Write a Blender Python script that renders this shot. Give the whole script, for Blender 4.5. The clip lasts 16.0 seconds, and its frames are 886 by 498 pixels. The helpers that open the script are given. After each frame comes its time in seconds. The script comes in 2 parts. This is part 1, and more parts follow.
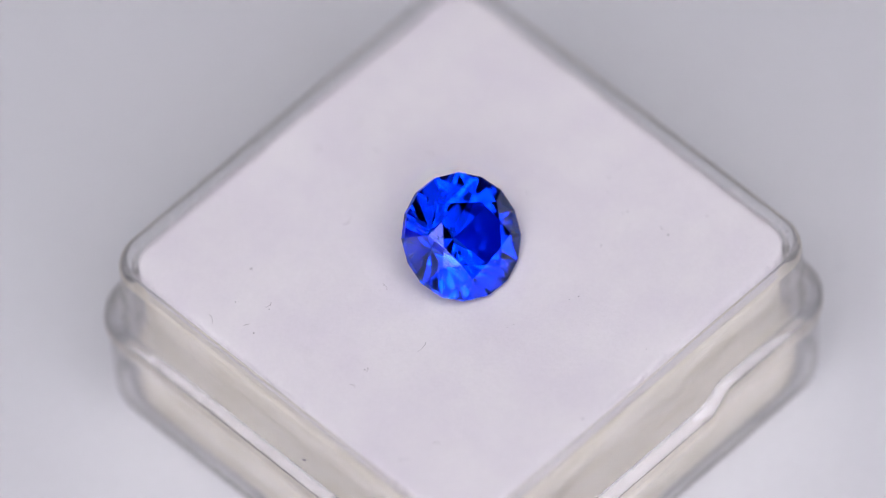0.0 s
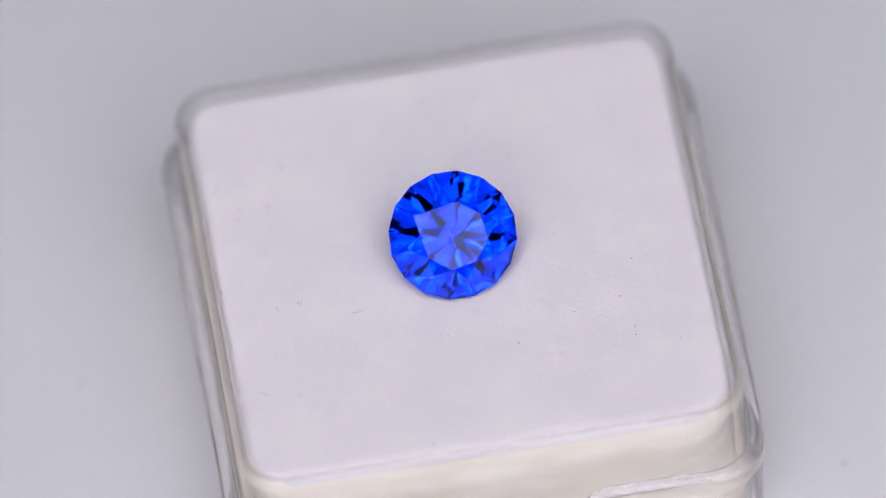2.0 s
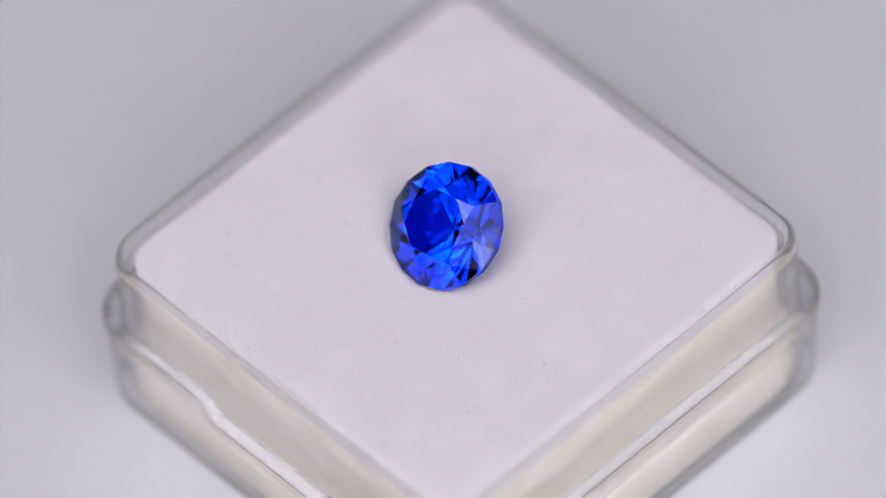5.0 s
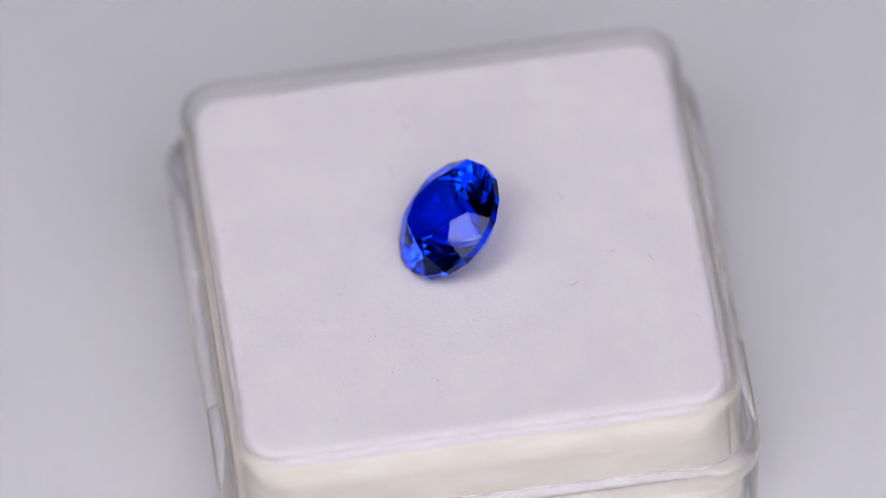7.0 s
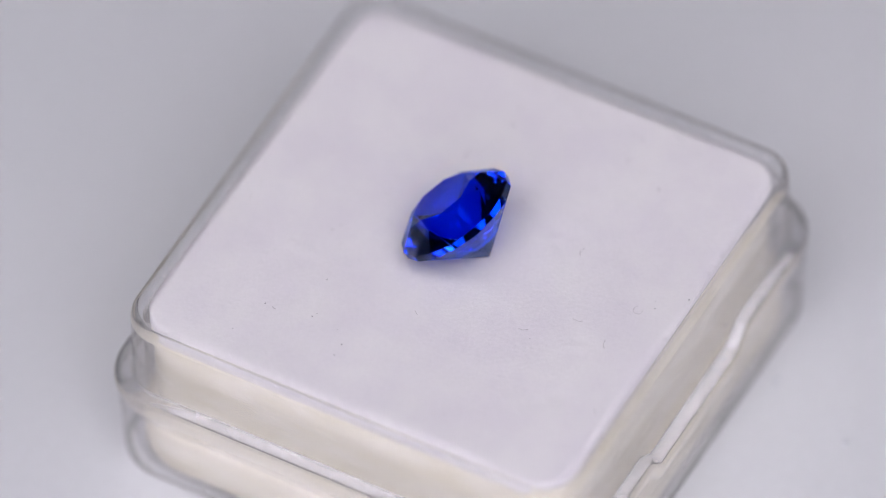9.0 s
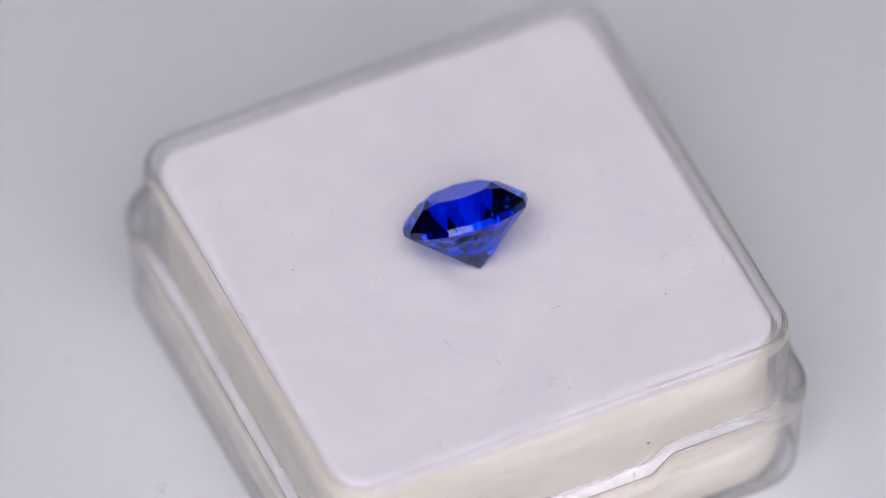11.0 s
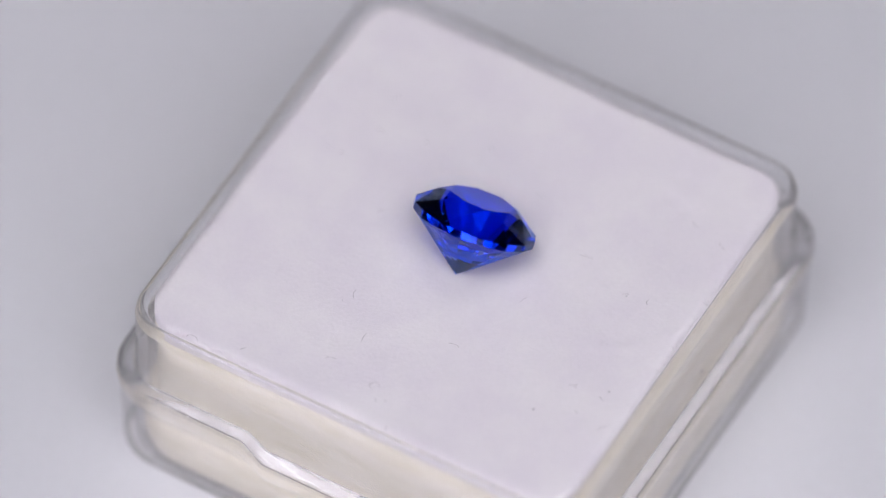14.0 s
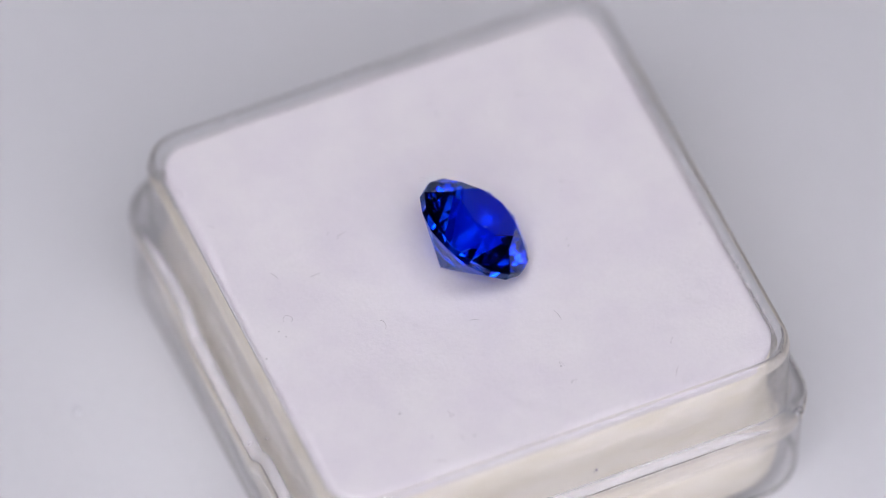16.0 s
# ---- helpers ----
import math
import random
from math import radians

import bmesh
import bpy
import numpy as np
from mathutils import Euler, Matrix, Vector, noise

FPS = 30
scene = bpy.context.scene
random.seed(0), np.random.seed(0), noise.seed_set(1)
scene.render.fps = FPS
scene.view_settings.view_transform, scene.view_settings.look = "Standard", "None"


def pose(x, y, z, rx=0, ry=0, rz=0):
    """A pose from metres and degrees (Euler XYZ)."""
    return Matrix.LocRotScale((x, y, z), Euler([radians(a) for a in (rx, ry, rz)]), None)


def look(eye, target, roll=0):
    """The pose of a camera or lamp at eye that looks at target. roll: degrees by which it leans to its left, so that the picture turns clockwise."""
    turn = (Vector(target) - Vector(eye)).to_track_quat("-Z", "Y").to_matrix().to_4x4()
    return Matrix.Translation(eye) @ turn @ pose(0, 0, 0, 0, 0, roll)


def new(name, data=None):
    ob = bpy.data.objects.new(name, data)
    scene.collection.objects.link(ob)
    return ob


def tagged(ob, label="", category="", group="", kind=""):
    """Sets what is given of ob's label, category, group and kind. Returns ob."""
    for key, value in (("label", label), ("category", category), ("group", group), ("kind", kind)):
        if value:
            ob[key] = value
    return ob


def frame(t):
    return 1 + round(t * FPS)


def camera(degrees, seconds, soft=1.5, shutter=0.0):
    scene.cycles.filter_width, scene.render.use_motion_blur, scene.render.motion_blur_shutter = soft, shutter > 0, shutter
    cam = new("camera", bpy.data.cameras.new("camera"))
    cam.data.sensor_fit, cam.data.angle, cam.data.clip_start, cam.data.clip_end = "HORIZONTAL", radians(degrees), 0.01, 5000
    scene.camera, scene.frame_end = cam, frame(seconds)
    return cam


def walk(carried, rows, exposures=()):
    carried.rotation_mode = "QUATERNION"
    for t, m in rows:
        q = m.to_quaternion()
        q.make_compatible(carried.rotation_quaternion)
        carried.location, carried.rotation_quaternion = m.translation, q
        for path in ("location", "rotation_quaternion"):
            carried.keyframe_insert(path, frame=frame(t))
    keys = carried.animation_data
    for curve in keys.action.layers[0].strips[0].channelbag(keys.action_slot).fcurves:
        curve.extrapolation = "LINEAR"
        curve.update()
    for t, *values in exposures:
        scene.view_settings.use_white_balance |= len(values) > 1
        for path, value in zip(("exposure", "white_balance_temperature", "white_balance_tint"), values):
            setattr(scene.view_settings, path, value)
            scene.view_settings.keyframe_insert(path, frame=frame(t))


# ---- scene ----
cam = camera(3.9, 16.0, soft=0.6)
# a long macro lens on a tripod, looking down on the turntable
TOP = 0.0431                       # height of the box's rim over the studio table
EYE = (-0.00110, -0.47574, TOP + 0.60796)
AIM = (-0.00110, -0.00019, TOP)
walk(cam, [(0.0, look(EYE, AIM, -2.25)), (16.0, look(EYE, AIM, -2.25))], exposures=[(0.0, 0.0), (16.0, 0.0)])
cam.data.dof.use_dof = True
cam.data.dof.focus_distance = 0.769
cam.data.dof.aperture_fstop = 12.5

# ---- light ----
world = bpy.data.worlds.new("studio")
scene.world = world
world.use_nodes = True
bg = world.node_tree.nodes["Background"]
bg.inputs["Color"].default_value = (0.93, 0.95, 1.0, 1)
bg.inputs["Strength"].default_value = 0.25


LAMP = (0.93, 0.885, 0.985)          # colour of the ring light round the lens
RING = 1.03                       # its radiance


# ---- materials ----
def material(name):
    m = bpy.data.materials.new(name)
    m.use_nodes = True
    nt = m.node_tree
    return m, nt, nt.nodes["Principled BSDF"]


def noise_node(nt, scale, detail=4.0, rough=0.55, stretch=(1, 1, 1)):
    co = nt.nodes.new("ShaderNodeTexCoord")
    mp = nt.nodes.new("ShaderNodeMapping")
    mp.inputs["Scale"].default_value = stretch
    nz = nt.nodes.new("ShaderNodeTexNoise")
    nz.inputs["Scale"].default_value, nz.inputs["Detail"].default_value = scale, detail
    nz.inputs["Roughness"].default_value = rough
    nt.links.new(co.outputs["Object"], mp.inputs["Vector"])
    nt.links.new(mp.outputs["Vector"], nz.inputs["Vector"])
    return nz.outputs["Fac"]


def ramp_node(nt, fac, stops):
    r = nt.nodes.new("ShaderNodeValToRGB")
    while len(r.color_ramp.elements) < len(stops):
        r.color_ramp.elements.new(0.5)
    for e, (p, c) in zip(r.color_ramp.elements, stops):
        e.position, e.color = p, (*c, 1)
    nt.links.new(fac, r.inputs["Fac"])
    return r.outputs["Color"]


def mix_node(nt, a, b, fac=0.5, mode="MULTIPLY"):
    m = nt.nodes.new("ShaderNodeMix")
    m.data_type, m.blend_type = "RGBA", mode
    m.inputs[0].default_value = fac
    nt.links.new(a, m.inputs[6])
    nt.links.new(b, m.inputs[7])
    return m.outputs[2]


def bump_node(nt, bsdf, facs):
    last = None
    for fac, strength, dist in facs:
        b = nt.nodes.new("ShaderNodeBump")
        b.inputs["Strength"].default_value, b.inputs["Distance"].default_value = strength, dist
        nt.links.new(fac, b.inputs["Height"])
        if last:
            nt.links.new(last, b.inputs["Normal"])
        last = b.outputs["Normal"]
    nt.links.new(last, bsdf.inputs["Normal"])


def two_scale(name, c1, c2, s1, s2, rough, bump, stretch=(1, 1, 1), stain=0.5):
    m, nt, b = material(name)
    big = ramp_node(nt, noise_node(nt, s1, 3, stretch=stretch), [(0.35, c1), (0.65, c2)])
    fine_f = noise_node(nt, s2, 6, 0.65, stretch)
    fine = ramp_node(nt, fine_f, [(0.3, (0.93, 0.93, 0.93)), (0.7, (1, 1, 1))])
    nt.links.new(mix_node(nt, big, fine, stain), b.inputs["Base Color"])
    b.inputs["Roughness"].default_value = rough
    bump_node(nt, b, [(fine_f, 0.35, bump)])
    return m


FELT = two_scale("white_felt", (0.79, 0.76, 0.79), (0.83, 0.81, 0.815), 240, 3800, 0.95, 0.00008)
FOAM = two_scale("cream_foam", (0.84, 0.79, 0.645), (0.94, 0.895, 0.79), 420, 3600, 0.95, 0.00014, (0.6, 0.6, 2.2), 1.0)
PLATTER = two_scale("white_platter", (0.685, 0.70, 0.715), (0.705, 0.715, 0.73), 30, 1400, 0.6, 0.00001)
TABLE = two_scale("studio_table", (0.52, 0.52, 0.54), (0.56, 0.56, 0.58), 6, 300, 0.7, 0.0001)
WALL = two_scale("studio_wall", (0.12, 0.12, 0.125), (0.15, 0.15, 0.155), 2, 90, 0.9, 0.0003)
DUST = two_scale("grey_dust", (0.26, 0.24, 0.25), (0.38, 0.35, 0.36), 3000, 20000, 0.9, 0.00001)
# dark tone painted for the inner reflection along the ledge's outer corner
LEDGE_DARK = two_scale("ledge_dark", (0.10, 0.10, 0.105), (0.16, 0.155, 0.16), 900, 9000, 0.8, 0.00001)
LINT = two_scale("grey_lint", (0.38, 0.35, 0.36), (0.5, 0.46, 0.47), 900, 20000, 0.9, 0.00001)
SMUDGE = two_scale("pale_grey_dust", (0.62, 0.64, 0.66), (0.66, 0.68, 0.70), 900, 9000, 0.9, 0.00001)
FUZZ = two_scale("white_fuzz", (0.8, 0.77, 0.79), (0.86, 0.83, 0.84), 900, 9000, 0.9, 0.00001)


def clear_plastic(name, bent, rough=0.04):
    """Thin clear plastic: mostly straight through, partly bent, with gloss that grows to the grazing angle."""
    m, nt, b = material(name)
    b.inputs["Base Color"].default_value = (0.995, 0.995, 1.0, 1)
    b.inputs["Transmission Weight"].default_value = 1.0
    b.inputs["IOR"].default_value = 1.49
    b.inputs["Roughness"].default_value = rough
    thin = nt.nodes.new("ShaderNodeBsdfTransparent")
    thin.inputs["Color"].default_value = (0.998, 0.997, 1.0, 1)
    gloss = nt.nodes.new("ShaderNodeBsdfGlossy")
    gloss.inputs["Roughness"].default_value = 0.12
    lw = nt.nodes.new("ShaderNodeLayerWeight")
    lw.inputs["Blend"].default_value = 0.5
    power = nt.nodes.new("ShaderNodeMath")
    power.operation = "POWER"
    power.inputs[1].default_value = 5.0
    scaled = nt.nodes.new("ShaderNodeMath")
    scaled.operation = "MULTIPLY_ADD"
    scaled.inputs[1].default_value, scaled.inputs[2].default_value = 0.9, 0.025
    nt.links.new(lw.outputs["Facing"], power.inputs[0])
    nt.links.new(power.outputs[0], scaled.inputs[0])
    clear = nt.nodes.new("ShaderNodeMixShader")
    nt.links.new(scaled.outputs[0], clear.inputs[0])
    nt.links.new(thin.outputs[0], clear.inputs[1])
    nt.links.new(gloss.outputs[0], clear.inputs[2])
    both = nt.nodes.new("ShaderNodeMixShader")
    both.inputs[0].default_value = bent
    nt.links.new(clear.outputs[0], both.inputs[1])
    nt.links.new(b.outputs[0], both.inputs[2])
    nt.links.new(both.outputs[0], nt.nodes["Material Output"].inputs["Surface"])
    return m


def blue_gem():
    m, nt, b = material("blue_gem")
    b.inputs["Base Color"].default_value = (0.003, 0.08, 1.0, 1)
    b.inputs["Transmission Weight"].default_value = 1.0
    b.inputs["IOR"].default_value = 1.77
    b.inputs["Roughness"].default_value = 0.0
    deep = nt.nodes.new("ShaderNodeBsdfGlass")
    deep.inputs["Color"].default_value = (0.04, 0.28, 1.0, 1)
    deep.inputs["IOR"].default_value, deep.inputs["Roughness"].default_value = 1.77, 0.0
    both = nt.nodes.new("ShaderNodeMixShader")
    both.inputs[0].default_value = 0.5
    nt.links.new(b.outputs[0], both.inputs[1])
    nt.links.new(deep.outputs[0], both.inputs[2])
    nt.links.new(both.outputs[0], nt.nodes["Material Output"].inputs["Surface"])
    return m


def ledge_light():
    """Mostly clear white: paints in the light that the lower shell's ledge gathers."""
    m, nt, b = material("ledge_light")
    tone = ramp_node(nt, noise_node(nt, 900, 4), [(0.3, (0.82, 0.81, 0.84)), (0.7, (0.9, 0.89, 0.91))])
    nt.links.new(tone, b.inputs["Base Color"])
    b.inputs["Roughness"].default_value = 0.35
    thin = nt.nodes.new("ShaderNodeBsdfTransparent")
    both = nt.nodes.new("ShaderNodeMixShader")
    both.inputs[0].default_value = 0.27
    nt.links.new(thin.outputs[0], both.inputs[1])
    nt.links.new(b.outputs[0], both.inputs[2])
    nt.links.new(both.outputs[0], nt.nodes["Material Output"].inputs["Surface"])
    return m


PLASTIC, THIN, GEM, LEDGE_LIGHT, FOOT = clear_plastic("clear_plastic", 0.75, 0.03), clear_plastic("thin_clear_plastic", 0.08), blue_gem(), ledge_light(), clear_plastic("foot_clear_plastic", 0.55)
MM = 0.001


# ---- mesh helpers ----
def mesh_of(name, bm, mat, smooth=True):
    me = bpy.data.meshes.new(name)
    bmesh.ops.recalc_face_normals(bm, faces=bm.faces)
    bm.to_mesh(me)
    bm.free()
    me.materials.append(mat)
    if smooth:
        me.shade_smooth()
    return me


def part(name, bm, mat, parent, label="", smooth=True):
    ob = new(name, mesh_of(name, bm, mat, smooth))
    ob.parent = parent
    if label:
        ob["label"] = label
    return ob


def sharp(ob, degrees):
    me = ob.data
    me.set_sharp_from_angle(angle=radians(degrees))
    return ob


STATIONS = [-1.0, -0.8, -0.62, -0.505, -0.49, -0.40, -0.385, -0.2, 0.0, 0.2, 0.385, 0.40, 0.49, 0.505, 0.62, 0.8, 1.0]


def square_ring(half, radius, n=10):
    """Points (x, y) of a rounded square, counter-clockwise, the same number for every size."""
    pts, flat = [], half - radius
    for k in range(4):
        a0 = k * math.pi / 2
        c, s = math.cos(a0), math.sin(a0)
        side = [(half, max(-flat, min(flat, v * 12.2))) for v in STATIONS[1:-1]]
        side = [(half, -flat), *side, (half, flat)]
        for i in range(1, n):
            a = i / n * math.pi / 2
            side.append((flat + radius * math.cos(a), flat + radius * math.sin(a)))
        pts += [(c * x - s * y, s * x + c * y) for x, y in side]
    return pts


def lathe_square(rings, dip=None):
    """A closed solid from rings (half, radius, z, dips): a loop of rounded squares in millimetres; dip(x, y) lowers each ring by its share."""
    bm = bmesh.new()
    loops = []
    for half, radius, z, dips in rings:
        loops.append([bm.verts.new((x * MM, y * MM, (z - dips * (dip(x, y) if dips else 0)) * MM)) for x, y in square_ring(half, radius)])
    n = len(loops[0])
    for a, b in zip(loops, loops[1:]):
        for i in range(n):
            bm.faces.new((a[i], a[(i + 1) % n], b[(i + 1) % n], b[i]))
    return bm, loops


def shell_parts(rings, names, dip=None, caps=True):
    """A closed shell cut into meshes: names gives the piece that each band between two rings belongs to. The end caps go with the ends."""
    bm = capped(rings, dip) if caps else lathe_square(rings, dip)[0]
    if not caps:
        bmesh.ops.remove_doubles(bm, verts=bm.verts, dist=1e-7)
    bmesh.ops.recalc_face_normals(bm, faces=bm.faces)
    bm.faces.ensure_lookup_table()
    n = len(square_ring(10, 2))
    out = {}
    for k, f in enumerate(bm.faces):
        band = k // n
        name = names[band] if band < len(names) else names[0 if k == n * len(names) else -1]
        piece, seen = out.setdefault(name, (bmesh.new(), {}))
        for w in f.verts:
            if w not in seen:
                seen[w] = piece.verts.new(w.co)
        piece.faces.new([seen[w] for w in f.verts])
    bm.free()
    return {name: piece for name, (piece, seen) in out.items()}


def shell_part(name, bm, mat, parent, label=""):
    me = bpy.data.meshes.new(name)
    bm.to_mesh(me)
    bm.free()
    me.materials.append(mat)
    me.shade_smooth()
    ob = new(name, me)
    ob.parent = parent
    ob.visible_shadow = False
    if label:
        ob["label"] = label
    return sharp(ob, 40)


def capped(rings, dip=None):
    bm, loops = lathe_square(rings, dip)
    bm.faces.new(loops[0])
    bm.faces.new(loops[-1])
    return bm


# ---- setting ----
def box_bmesh(x0, y0, z0, x1, y1, z1, bevel=0.0):
    bm = bmesh.new()
    bmesh.ops.create_cube(bm, size=1)
    bmesh.ops.scale(bm, vec=(x1 - x0, y1 - y0, z1 - z0), verts=bm.verts)
    bmesh.ops.translate(bm, vec=((x0 + x1) / 2, (y0 + y1) / 2, (z0 + z1) / 2), verts=bm.verts)
    if bevel:
        bmesh.ops.bevel(bm, geom=bm.edges[:], offset=bevel, segments=3, affect="EDGES")
    return bm


def structure(name, bm, mat, label, category):
    return tagged(new(name, mesh_of(name, bm, mat, False)), label, category, kind="structure")


structure("floor", box_bmesh(-1.5, -1.5, -0.06, 1.5, 1.5, 0.0), TABLE, "pale grey matt studio worktop under the turntable", "floor")
structure("wall_north", box_bmesh(-1.5, 1.5, 0.0, 1.5, 1.56, 1.6), WALL, "plain dark grey studio wall", "wall")
structure("wall_south", box_bmesh(-1.5, -1.56, 0.0, 1.5, -1.5, 1.6), WALL, "plain dark grey studio wall", "wall")
structure("wall_east", box_bmesh(1.5, -1.5, 0.0, 1.56, 1.5, 1.6), WALL, "plain dark grey studio wall", "wall")
structure("wall_west", box_bmesh(-1.56, -1.5, 0.0, -1.5, 1.5, 1.6), WALL, "plain dark grey studio wall", "wall")
structure("ceiling", box_bmesh(-1.5, -1.5, 1.6, 1.5, 1.5, 1.66), WALL, "plain dark grey studio ceiling", "ceiling")



# ---- ring light round the lens ----
def glow():
    m, nt, b = material("lamp_diffuser")
    b.inputs["Base Color"].default_value = (0.8, 0.8, 0.8, 1)
    b.inputs["Emission Color"].default_value = (*LAMP, 1)
    # the upper half of the ring burns brighter
    co = nt.nodes.new("ShaderNodeTexCoord")
    sep = nt.nodes.new("ShaderNodeSeparateXYZ")
    rise = nt.nodes.new("ShaderNodeMapRange")
    rise.inputs["From Min"].default_value, rise.inputs["From Max"].default_value = -0.06, 0.17
    rise.inputs["To Min"].default_value, rise.inputs["To Max"].default_value = 0.75 * RING, 1.75 * RING
    nt.links.new(co.outputs["Object"], sep.inputs["Vector"])
    nt.links.new(sep.outputs["Y"], rise.inputs["Value"])
    spots = nt.nodes.new("ShaderNodeMapRange")
    spots.inputs["From Min"].default_value, spots.inputs["From Max"].default_value = 0.52, 0.62
    spots.inputs["To Min"].default_value, spots.inputs["To Max"].default_value = 0.9, 6.8
    nt.links.new(noise_node(nt, 10.0, 1.0), spots.inputs["Value"])
    both = nt.nodes.new("ShaderNodeMath")
    both.operation = "MULTIPLY"
    nt.links.new(rise.outputs["Result"], both.inputs[0])
    nt.links.new(spots.outputs["Result"], both.inputs[1])
    nt.links.new(both.outputs[0], b.inputs["Emission Strength"])
    return m


def annulus(r0, r1, z0, z1, n=64):
    bm = bmesh.new()
    loops = [[bm.verts.new((r * math.cos(2 * math.pi * k / n), r * math.sin(2 * math.pi * k / n), z)) for k in range(n)] for r, z in ((r0, z0), (r1, z0), (r1, z1), (r0, z1))]
    for a, b in zip(loops, loops[1:] + loops[:1]):
        for k in range(n):
            bm.faces.new((a[k], a[(k + 1) % n], b[(k + 1) % n], b[k]))
    return bm


def ring_light():
    lamp = new("ring_light")
    m = look(Vector(AIM) + 0.6 * (Vector(EYE) - Vector(AIM)).normalized(), AIM)
    diffuser = part("diffuser", annulus(0.075, 0.46, 0.0, 0.006), glow(), lamp, "glowing white ring diffuser", False)
    housing = part("housing", annulus(0.07, 0.47, 0.0075, 0.03), WALL, lamp, "dark ring housing", False)
    diffuser.matrix_basis = housing.matrix_basis = m
    foot = m @ Vector((0, -0.475, 0.02))
    pole = box_bmesh(-0.012, foot.y - 0.012, 0.0, 0.012, foot.y + 0.012, foot.z, 0.003)
    part("stand", pole, WALL, lamp, "dark lamp stand", False)
    return tagged(lamp, "large ring light on a stand, glowing white round the lens", "lamp")


ring_light()

# ---- turntable ----
RIM = 0.0126                       # height of the whole box


def disc(radius, z0, z1, edge, n=96):
    bm = bmesh.new()
    prof = [(radius - edge, z0), (radius, z0 + edge), (radius, z1 - edge), (radius - 0.3 * edge, z1 - 0.3 * edge), (radius - edge, z1)]
    loops = [[bm.verts.new((r * math.cos(2 * math.pi * i / n), r * math.sin(2 * math.pi * i / n), z)) for i in range(n)] for r, z in prof]
    for a, b in zip(loops, loops[1:]):
        for i in range(n):
            bm.faces.new((a[i], a[(i + 1) % n], b[(i + 1) % n], b[i]))
    bm.faces.new(loops[0])
    bm.faces.new(loops[-1])
    return bm


turntable = tagged(new("turntable"), "smooth white turntable with a slowly turning platter", "turntable")
part("base", disc(0.085, 0.0, 0.016, 0.003), PLATTER, turntable)
part("spindle", disc(0.02, 0.0155, 0.0272, 0.001, 32), PLATTER, turntable)
platter = part("platter", disc(0.15, -0.0042, 0.0, 0.0012), PLATTER, turntable, "smooth white round platter with faint dust")
for o in turntable.children:
    sharp(o, 30)

# ---- box ----
CENTRE = (-0.33, -0.21)            # the box's middle beside the turntable's axis, in millimetres


def recess(x, y):
    """The thumb recess in the middle of two opposite sides of the lower shell."""
    if abs(y) < 14.0:
        return 0.0
    return 1.35 * max(0.0, min(1.0, (6.1 - abs(x)) / 1.3))


def lip_strips(name, rings, mat, parent, label):
    """Four thin strips along the sides of the lower shell's top, tapering away towards the corners."""
    strip, loops = lathe_square([*rings, rings[0]], recess)
    for inner, outer in ((0, 1), (3, 2), (4, 1)):
        for a, b in zip(loops[inner], loops[outer]):
            k = max(0.0, min(1.0, (0.0128 - min(abs(b.co.x), abs(b.co.y))) / 0.0045))
            a.co = b.co.lerp(a.co, max(0.02, k * (2 - k)))
    bmesh.ops.remove_doubles(strip, verts=strip.verts, dist=1e-7)
    middle = {f: f.calc_center_median() for f in strip.faces}
    bmesh.ops.delete(strip, geom=[f for f, c in middle.items() if min(abs(c.x), abs(c.y)) > 0.0127], context="FACES")
    for side in range(4):
        one = strip.copy()
        keep = lambda c: ((c.x > 0.014), (c.y > 0.014), (c.x < -0.014), (c.y < -0.014))[side]
        bmesh.ops.delete(one, geom=[f for f in one.faces if not keep(f.calc_center_median())], context="FACES")
        bmesh.ops.holes_fill(one, edges=[e for e in one.edges if e.is_boundary])
        part(name, one, mat, parent, label).visible_shadow = False
    strip.free()


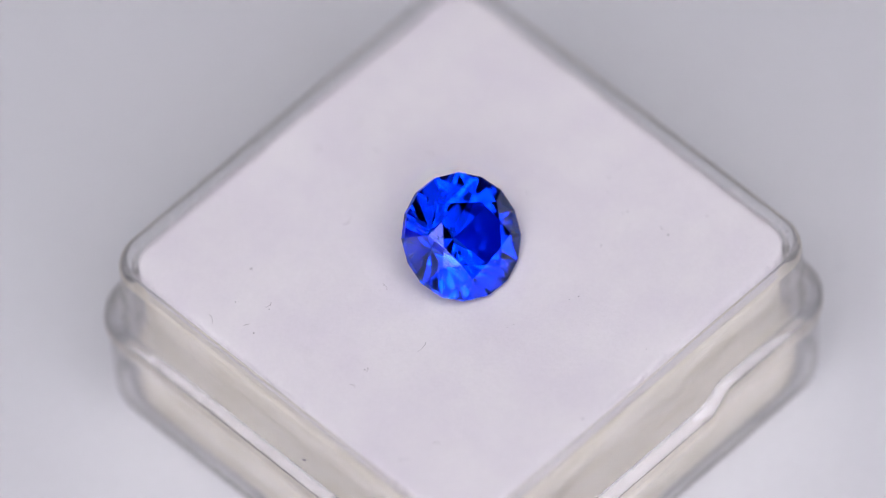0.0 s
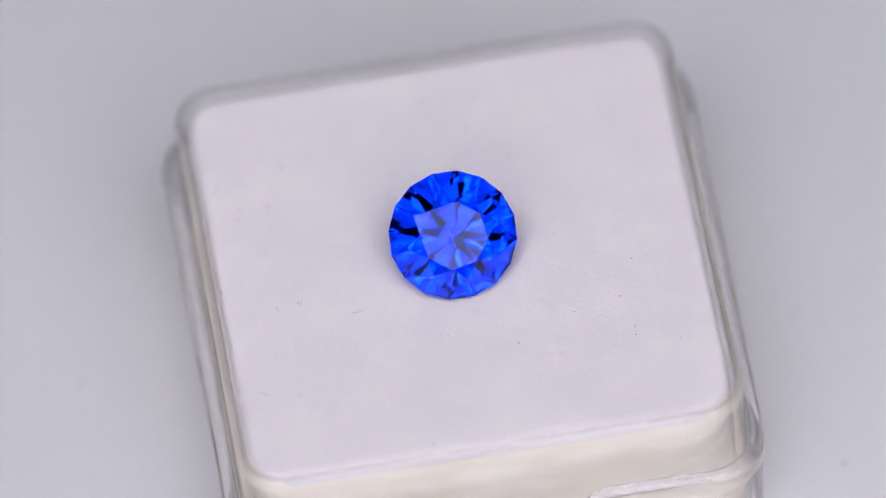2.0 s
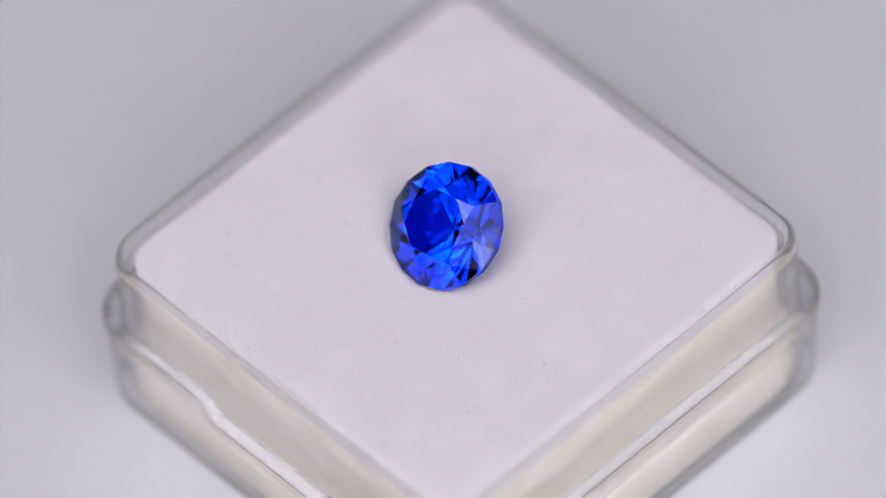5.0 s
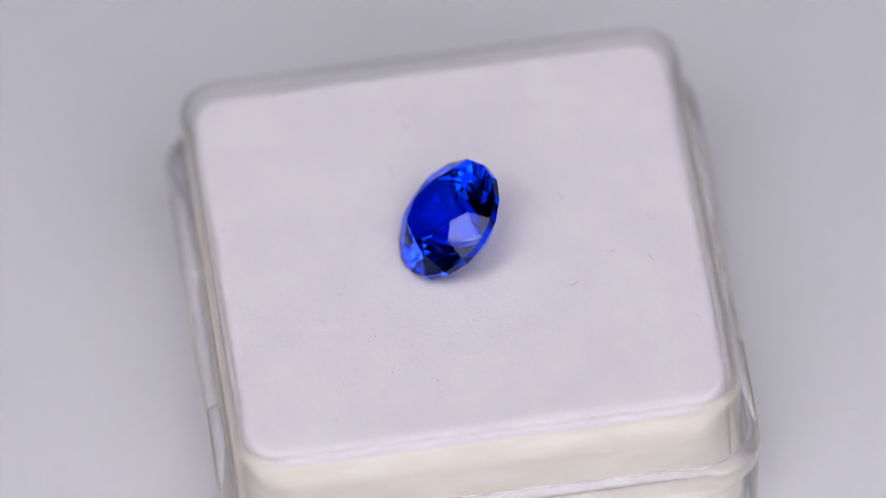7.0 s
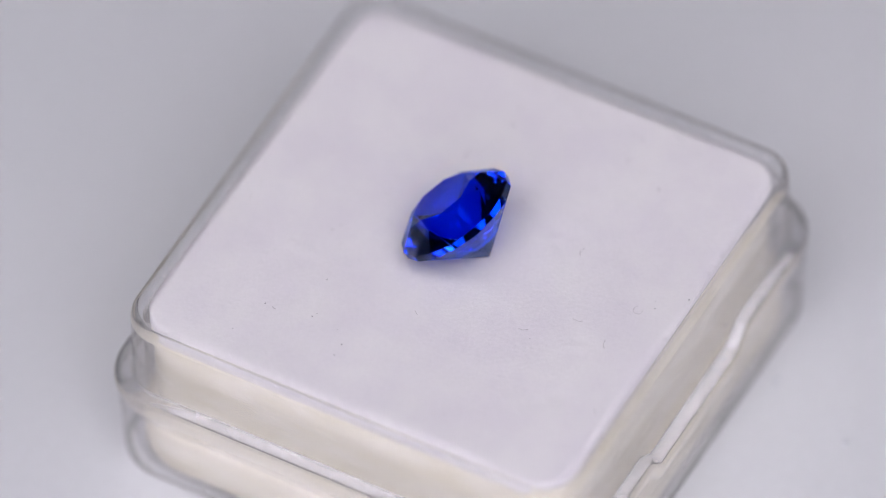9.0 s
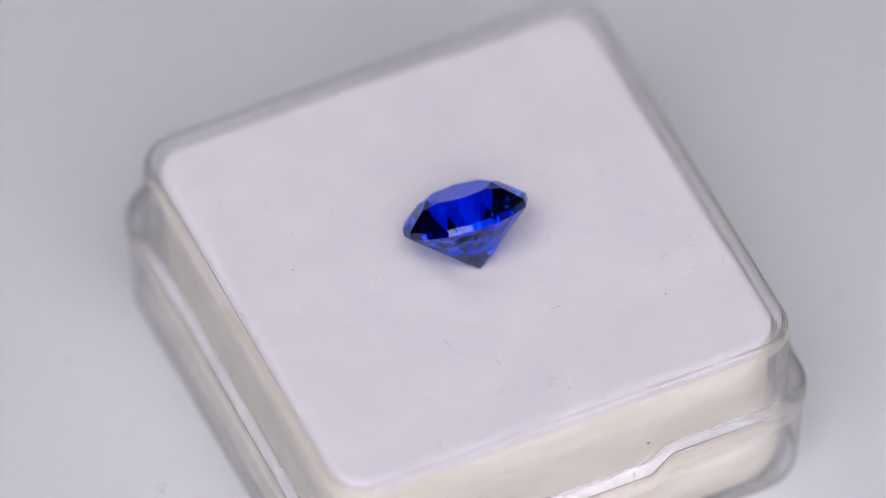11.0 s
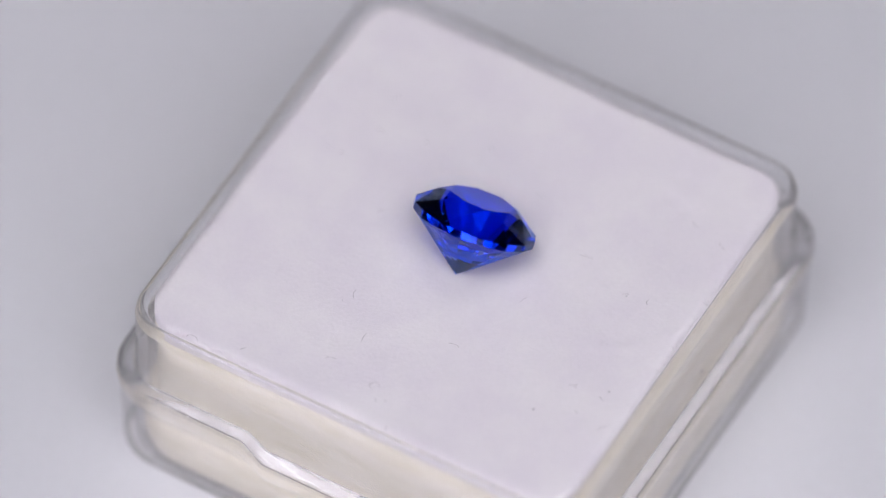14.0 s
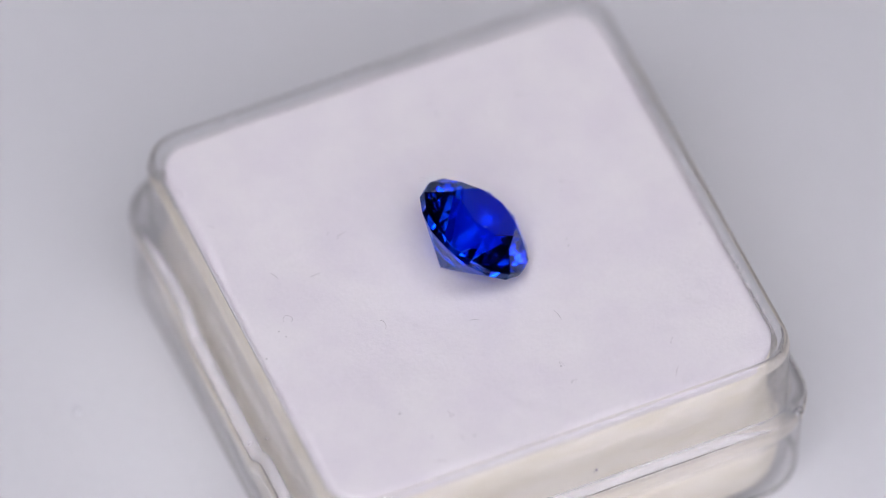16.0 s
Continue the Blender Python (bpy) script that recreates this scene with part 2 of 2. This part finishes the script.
def gem_box():
    box = new("gem_box")
    z = RIM * 1000
    lower = shell_parts([(14.2, 2.1, 0.5, 0), (15.1, 2.5, 0.6, 0), (15.19, 2.6, 1.2, 0), (15.2, 2.6, 7.2, 0.75), (15.22, 2.62, 7.54, 0.75), (15.26, 2.66, 7.6, 0.75), (15.34, 2.7, 7.62, 0.77),
                    (16.03, 3.24, 7.43, 1), (16.12, 3.3, 7.3, 1), (16.14, 3.3, 6.8, 1), (16.08, 3.28, 6.3, 1), (15.97, 3.2, 6.0, 1),
                    (15.86, 3.15, 3.0, 0), (15.78, 3.1, 0.7, 0), (15.7, 3.05, 0.3, 0), (15.52, 2.95, 0.08, 0), (15.25, 2.8, 0.0, 0)],
                        ["wall"] * 3 + ["edge"] * 8 + ["wall"] * 2 + ["foot"] * 3, recess)
    shell = shell_part("lower_shell", lower["wall"], THIN, box, "clear plastic lower shell with thumb recesses in two sides")
    shell_part("edge", lower["edge"], PLASTIC, shell, "rounded clear upper edge")
    shell_part("foot", lower["foot"], FOOT, shell, "rounded clear foot")
    # added strips: painted light along the ledge, painted dark reflection at its corner
    for name, rings, mat, label in (("lip", [(15.3, 2.7, 7.64, 0.77), (15.96, 3.18, 7.465, 1), (15.96, 3.18, 7.45, 1), (15.3, 2.7, 7.625, 0.77)], LEDGE_LIGHT, "whitish strip painting the light gathered in the clear ledge"),
                                    ("seam", [(15.995, 3.21, 7.48, 1), (16.03, 3.24, 7.465, 1), (16.03, 3.24, 7.44, 1), (15.995, 3.21, 7.45, 1)], LEDGE_DARK, "fine dark line painting the reflection inside the ledge corner")):
        lip_strips(name, rings, mat, shell, label)
    nub = box_bmesh(-0.00025, -0.00025, -0.0006, 0.00025, 0.0003, 0.0002, 0.00012)
    bmesh.ops.rotate(nub, verts=nub.verts, matrix=Matrix.Rotation(radians(-45), 3, "Z"))
    bmesh.ops.translate(nub, verts=nub.verts, vec=(-0.01502, -0.01488, 0.0068))
    nub = part("sprue_nub", nub, PLASTIC, shell)
    nub.visible_shadow = False
    upper = shell_parts([(14.4, 1.95, 4.1, 0), (14.38, 1.92, 6.0, 0), (14.38, 1.94, 9.0, 0), (14.38, 1.95, z - 0.55, 0), (14.44, 2.0, z - 0.2, 0), (14.56, 2.1, z - 0.05, 0), (14.72, 2.25, z, 0), (14.86, 2.35, z - 0.06, 0),
                         (15.01, 2.45, z - 0.22, 0), (15.08, 2.5, z - 0.6, 0), (15.08, 2.5, 4.2, 0), (14.98, 2.4, 4.0, 0), (14.5, 2.0, 4.0, 0), (14.4, 1.95, 4.1, 0)],
                        ["wall"] * 3 + ["rim"] * 6 + ["wall"] * 4, None, False)
    tray = shell_part("upper_shell", upper["wall"], THIN, box, "clear plastic open upper frame with a rounded rim")
    shell_part("rim", upper["rim"], PLASTIC, tray, "rounded clear rim")
    return tagged(box, "clear square plastic gem box, open, standing on the turntable", "gem box")


# shallow creases and bumps in the felt: ends, width and height in millimetres
CREASES = ((-10.0, 2.6, -11.6, 1.7, 0.35, 0.07), (-11.6, 1.7, -13.9, -1.2, 0.4, 0.06), (4.2, -4.8, 4.5, -5.2, 0.35, 0.09), (4.7, -7.6, 4.7, -9.0, 0.3, 0.05),
           (-3.4, -5.6, -3.2, -5.9, 0.4, 0.05), (-9.1, -0.2, -9.9, 2.0, 0.4, 0.04), (9.0, 9.5, 7.5, 11.0, 0.5, -0.05), (-3.7, 4.6, -2.6, 5.2, 0.4, -0.04), (-8.6, -11.4, -8.2, -11.0, 0.35, -0.06),
           (3.2, 9.5, 4.4, 10.0, 0.6, -0.04), (-9.9, -9.1, -8.6, -9.6, 0.5, -0.05))


def felt_height(x, y):
    """Uneven top of the pad, in millimetres."""
    h = 0.10 * noise.noise(Vector((x * 0.12, y * 0.12, 3))) + 0.03 * noise.noise(Vector((x * 0.55, y * 0.55, 7)))
    # the stone lies in a shallow hollow
    d = ((x + 0.14) / 2.4) ** 2 + (y / 3.3) ** 2
    for ax, ay, bx, by, w, k in CREASES:
        u = max(0.0, min(1.0, ((x - ax) * (bx - ax) + (y - ay) * (by - ay)) / ((bx - ax) ** 2 + (by - ay) ** 2)))
        e = math.hypot(x - ax - u * (bx - ax), y - ay - u * (by - ay))
        h += k * math.exp(-(e / w) ** 2) * (0.6 + 0.4 * math.sin(9 * u))
    return h - 0.33 * math.exp(-d * d) - 0.03 * math.exp(-d / 3) + 0.012 * (x * 0.6 + y * 0.4)


def foam_pad():
    pad = new("foam_pad")
    half, top = 14.3, RIM * 1000 - 0.34
    rings = [(14.8, 3.6, 0.62, 0), (15.02, 3.8, 0.75, 0), (15.1, 3.9, 1.2, 0), (15.1, 3.9, 3.6, 0), (14.8, 3.6, 3.93, 0), (half, 3.1, 3.98, 0), (half, 3.1, 5.5, 0),
             (half - 0.04, 3.0, 8.5, 0), (half, 2.75, top - 0.75, 0)]
    part("foam_block", capped(rings), FOAM, pad, "cream foam block seen through the clear walls")
    bm = bmesh.new()
    n = 130
    grid = []
    for j in range(n + 1):
        row = []
        for i in range(n + 1):
            u, v = 2 * i / n - 1, 2 * j / n - 1
            # round the square's corners
            r = 2.7
            x, y = u * half, v * half
            f = half - r
            if abs(x) > f and abs(y) > f:
                dx, dy = abs(x) - f, abs(y) - f
                m, l = max(dx, dy), math.hypot(dx, dy)
                if l > 0:
                    x, y = math.copysign(f + dx * m / l, x), math.copysign(f + dy * m / l, y)
            e = min(half - abs(x), half - abs(y))
            drop = 0.28 * max(0.0, 1 - e / 0.55) ** 2
            row.append(bm.verts.new((x * MM, y * MM, (top + felt_height(x, y) - drop) * MM)))
        grid.append(row)
    for j in range(n):
        for i in range(n):
            bm.faces.new((grid[j][i], grid[j][i + 1], grid[j + 1][i + 1], grid[j + 1][i]))
    edge = [e for e in bm.edges if e.is_boundary]
    ext = bmesh.ops.extrude_edge_only(bm, edges=edge)
    for vtx in [g for g in ext["geom"] if isinstance(g, bmesh.types.BMVert)]:
        vtx.co.z = (top - 0.72) * MM
    part("felt_top", bm, FELT, pad, "soft white felt top with lint and dust")
    return tagged(pad, "white felt-topped cream foam pad filling the clear box", "foam pad")


# ---- gemstone ----
def gemstone():
    R, hc, hg, hp = 3.82, 0.338, 0.05, 0.85
    tr, sr, q = 0.53, 0.705, 0.22
    bm = bmesh.new()
    c225 = math.cos(math.pi / 8)

    def v(r, k, z):
        a = radians(-12.6 + 22.5 * k)
        return bm.verts.new((r * R * math.cos(a) * MM, r * R * math.sin(a) * MM, z * R * MM))
    table = [v(tr, 2 * k, hg + hc) for k in range(8)]
    star = [v(sr, 2 * k + 1, hg + hc * (1 - (sr * c225 - tr) / (1 - tr))) for k in range(8)]
    upper = [v(1, k, hg + (0.012 if k % 2 else 0)) for k in range(16)]
    lower = [v(1, k, -hg + (-0.012 if k % 2 else 0)) for k in range(16)]
    mid = [v(q, 2 * k + 1, -hg - hp * (1 - q * c225)) for k in range(8)]
    culet = bm.verts.new((0, 0, -(hg + hp) * R * MM))
    bm.faces.new(table)
    for k in range(8):
        k1 = (k + 1) % 8
        bm.faces.new((table[k], star[k], table[k1]))
        bm.faces.new((table[k], star[k - 1], upper[2 * k], star[k]))
        bm.faces.new((star[k], upper[2 * k], upper[2 * k + 1]))
        bm.faces.new((star[k], upper[2 * k + 1], upper[(2 * k + 2) % 16]))
        bm.faces.new((culet, mid[k - 1], lower[2 * k], mid[k]))
        bm.faces.new((mid[k], lower[2 * k], lower[2 * k + 1]))
        bm.faces.new((mid[k], lower[2 * k + 1], lower[(2 * k + 2) % 16]))
    for k in range(16):
        bm.faces.new((upper[k], upper[(k + 1) % 16], lower[(k + 1) % 16], lower[k]))
    bmesh.ops.recalc_face_normals(bm, faces=bm.faces)
    gem = new("gemstone")
    for name, lo, hi in (("crown", 0.3 * hg, 9), ("girdle", -0.3 * hg, 0.3 * hg), ("pavilion", -9, -0.3 * hg)):
        piece = bmesh.new()
        seen = {}
        for f in bm.faces:
            if lo <= f.calc_center_median().z / (R * MM) < hi:
                for w in f.verts:
                    if w not in seen:
                        seen[w] = piece.verts.new(w.co)
                piece.faces.new([seen[w] for w in f.verts])
        me = bpy.data.meshes.new(name)
        piece.to_mesh(me)
        piece.free()
        me.materials.append(GEM)
        new(name, me).parent = gem
    bm.free()
    return tagged(gem, "faceted round deep-blue gemstone lying tilted on white felt", "gemstone"), (hg + hp) * R


box = gem_box()
pad = foam_pad()
gem, GEM_DEPTH = gemstone()
FELT_Z = RIM * 1000 - 0.34
LEAN = 39.3
CULET = (-0.18, 1.79, FELT_Z - 0.34)
# the stone rests on its point and on its girdle
GEM_POSE = Matrix.Translation(Vector(CULET) * MM) @ pose(0, 0, 0, LEAN, 0, 0) @ Matrix.Translation((0, 0, GEM_DEPTH * MM))

# ---- lint and dust on the felt ----
riders = []


def fibre_mesh(points, radius, n=5):
    bm = bmesh.new()
    loops = []
    for i, pt in enumerate(points):
        a, b = Vector(points[max(i - 1, 0)]), Vector(points[min(i + 1, len(points) - 1)])
        d = (b - a).normalized()
        s = d.cross(Vector((0, 0, 1))).normalized()
        u = s.cross(d)
        r = radius * (0.55 if i in (0, len(points) - 1) else 1)
        loops.append([bm.verts.new((Vector(pt) + r * (math.cos(t) * s + math.sin(t) * u)) * MM) for t in [2 * math.pi * k / n for k in range(n)]])
    for a, b in zip(loops, loops[1:]):
        for i in range(n):
            bm.faces.new((a[i], a[(i + 1) % n], b[(i + 1) % n], b[i]))
    bm.faces.new(loops[0])
    bm.faces.new(loops[-1])
    return bm


def lint(x, y, length, heading, bend, radius=0.013, mat=None):
    """A curved fibre lying on the felt at (x, y) in the box, in millimetres and degrees."""
    n, pts = 9, []
    px, py, a = 0.0, 0.0, radians(heading - bend / 2)
    for i in range(n):
        pts.append((px, py, 0.02 + 0.03 * math.sin(i * 1.7 + x)))
        px += length / n * math.cos(a)
        py += length / n * math.sin(a)
        a += radians(bend) / n
    mx, my = sum(p[0] for p in pts) / n, sum(p[1] for p in pts) / n
    pts = [(p[0] - mx, p[1] - my, p[2]) for p in pts]
    ob = tagged(new("lint_fibre", mesh_of("lint_fibre", fibre_mesh(pts, radius), mat or LINT)), "fine curled grey lint fibre lying on the felt", "lint", "lint on the felt")
    riders.append((ob, Matrix.Translation(Vector((x, y, FELT_Z + felt_height(x, y))) * MM)))


def speck_mesh(r):
    bm = bmesh.new()
    bmesh.ops.create_icosphere(bm, subdivisions=2, radius=r * MM)
    for vtx in bm.verts:
        vtx.co *= 1 + 0.45 * noise.noise(vtx.co * (1.4 / (r * MM)) + Vector((r * 999, 0, 0)))
        vtx.co.z *= 0.6
    return bm


def dust(x, y, r):
    ob = tagged(new("dust_speck", mesh_of("dust_speck", speck_mesh(r * 0.8), DUST)), "tiny dark dust speck on the felt", "dust", "dust on the felt")
    riders.append((ob, Matrix.Translation(Vector((x, y, FELT_Z + felt_height(x, y) + r * 0.3)) * MM)))


for x, y, r in ((-9.23, 8.35, 0.07), (-12.41, 4.93, 0.06), (-10.57, 5.5, 0.04), (-9.82, -1.75, 0.05), (-1.89, -5.75, 0.03), (2.05, -7.04, 0.03), (10.1, -2.5, 0.06), (11.04, -2.47, 0.045),
                (6.14, -5.7, 0.05), (9.01, -5.1, 0.05), (8.68, -4.96, 0.03), (2.57, -7.3, 0.045), (9.43, -8.05, 0.055), (12.0, -8.8, 0.045), (-1.44, -5.85, 0.03), (-0.96, 12.55, 0.05), (-2.5, 14.0, 0.06),
                (9.22, -3.26, 0.03), (-1.47, 12.3, 0.035), (-11.46, 7.2, 0.03), (-3.56, -13.6, 0.05), (2.56, -12.9, 0.03), (-11.58, 7.32, 0.035), (4.48, 7.1, 0.03)):
    dust(x, y, r)
for row in ((-6.35, -3.1, 0.95, 13, 45), (-0.3, 11.7, 1.5, 100, 300), (2.0, 8.92, 0.75, 101, 50), (5.9, 0.2, 0.45, 60, 50), (4.1, 6.4, 0.8, 120, 90), (-2.85, 6.6, 0.9, 20, 120),
            (-4.7, 1.6, 0.6, 80, 60), (-11.1, -2.0, 0.6, 120, 150), (-9.7, -1.85, 0.5, 40, 60), (-12.84, -7.9, 0.8, 150, 30), (-10.4, 5.7, 0.7, 10, 120), (-12.3, 5.67, 0.5, 160, 40),
            (10.7, 14.0, 1.1, 20, 150), (2.9, 11.2, 0.8, 30, 60), (9.5, -7.43, 0.4, 80, 60), (-13.4, 7.5, 0.9, 70, 80), (-10.7, -8.5, 0.6, 150, 50), (7.7, 13.2, 0.5, 60, 40)):
    lint(*row)


def rim_fuzz():
    """Loose white fibres along the pad's cut edges."""
    rng = random.Random(4)
    bm = bmesh.new()
    for k in range(800):
        s, u = rng.randrange(4), rng.uniform(-13.2, 13.2)
        x, y = ((14.24, u), (u, 14.24), (-14.24, u), (u, -14.24))[s]
        z = FELT_Z - 0.1 + rng.uniform(-0.1, 0.1)
        a, l = rng.uniform(0, 6.28), rng.uniform(0.2, 0.75)
        pts = [(x + l * i / 3 * math.cos(a + 0.4 * i) * 0.35, y + l * i / 3 * math.sin(a + 0.4 * i) * 0.35, z + l * i / 3 * 0.8) for i in range(4)]
        sub = fibre_mesh(pts, 0.016, 3)
        me = bpy.data.meshes.new("tmp")
        sub.to_mesh(me)
        sub.free()
        bm.from_mesh(me)
        bpy.data.meshes.remove(me)
    ob = new("edge_fuzz", mesh_of("edge_fuzz", bm, FUZZ))
    ob.parent = pad
    ob["kind"] = "stuff"


rim_fuzz()

# dust clinging to the outside of the clear shells
for x, y, z, r in ((15.1, 0.35, 9.7, 0.06), (16.02, -3.0, 5.0, 0.05), (0.3, 16.05, 5.9, 0.08), (-4.94, 15.1, 8.0, 0.09), (-15.1, -1.74, 8.44, 0.09), (-15.1, -1.55, 8.3, 0.05), (15.72, -3.95, 7.38, 0.06), (15.7, -4.6, 7.4, 0.05),
                   (3.94, -16.05, 6.3, 0.09), (15.1, -12.9, 11.5, 0.05)):
    ob = tagged(new("dust_speck", mesh_of("dust_speck", speck_mesh(r), DUST)), "tiny dark dust speck clinging to the clear box", "dust", "dust on the box")
    riders.append((ob, Matrix.Translation(Vector((x, y, z)) * MM)))

# faint dust on the platter
for x, y, r in ((20.0, 0.5, 0.3), (-8.4, 16.8, 0.3), (-6.0, 22.6, 0.22), (-23.0, 3.8, 0.28), (21.1, -10.9, 0.22), (6.8, 22.5, 0.26)):
    ob = tagged(new("dust_speck", mesh_of("dust_speck", speck_mesh(r), SMUDGE)), "pale grey dust speck on the white platter", "dust", "dust on the platter")
    riders.append((ob, Matrix.Translation(Vector((x, y, r * 0.3)) * MM)))


# ---- the turning ----
def turned(t):
    """The platter at t seconds: clockwise from above, on a plate that sits two degrees askew."""
    m = Matrix.Translation((0, 0, TOP)) @ Matrix.Rotation(radians(43.6 - 18.235 * t), 4, "Z")
    n = Vector((-math.tan(radians(1.97)), -math.tan(radians(0.80)), 1)).normalized()
    return m @ Vector((0, 0, 1)).rotation_difference(n).to_matrix().to_4x4() @ Matrix.Translation((0, 0, -RIM))


def motions():
    times = [0.5 * k for k in range(33)]
    base = Matrix.Translation((CENTRE[0] * MM, CENTRE[1] * MM, 0))
    walk(platter, [(t, turned(t)) for t in times])
    for ob, m in ((box, Matrix()), (pad, Matrix()), (gem, GEM_POSE), *riders):
        walk(ob, [(t, turned(t) @ base @ m) for t in times])


motions()
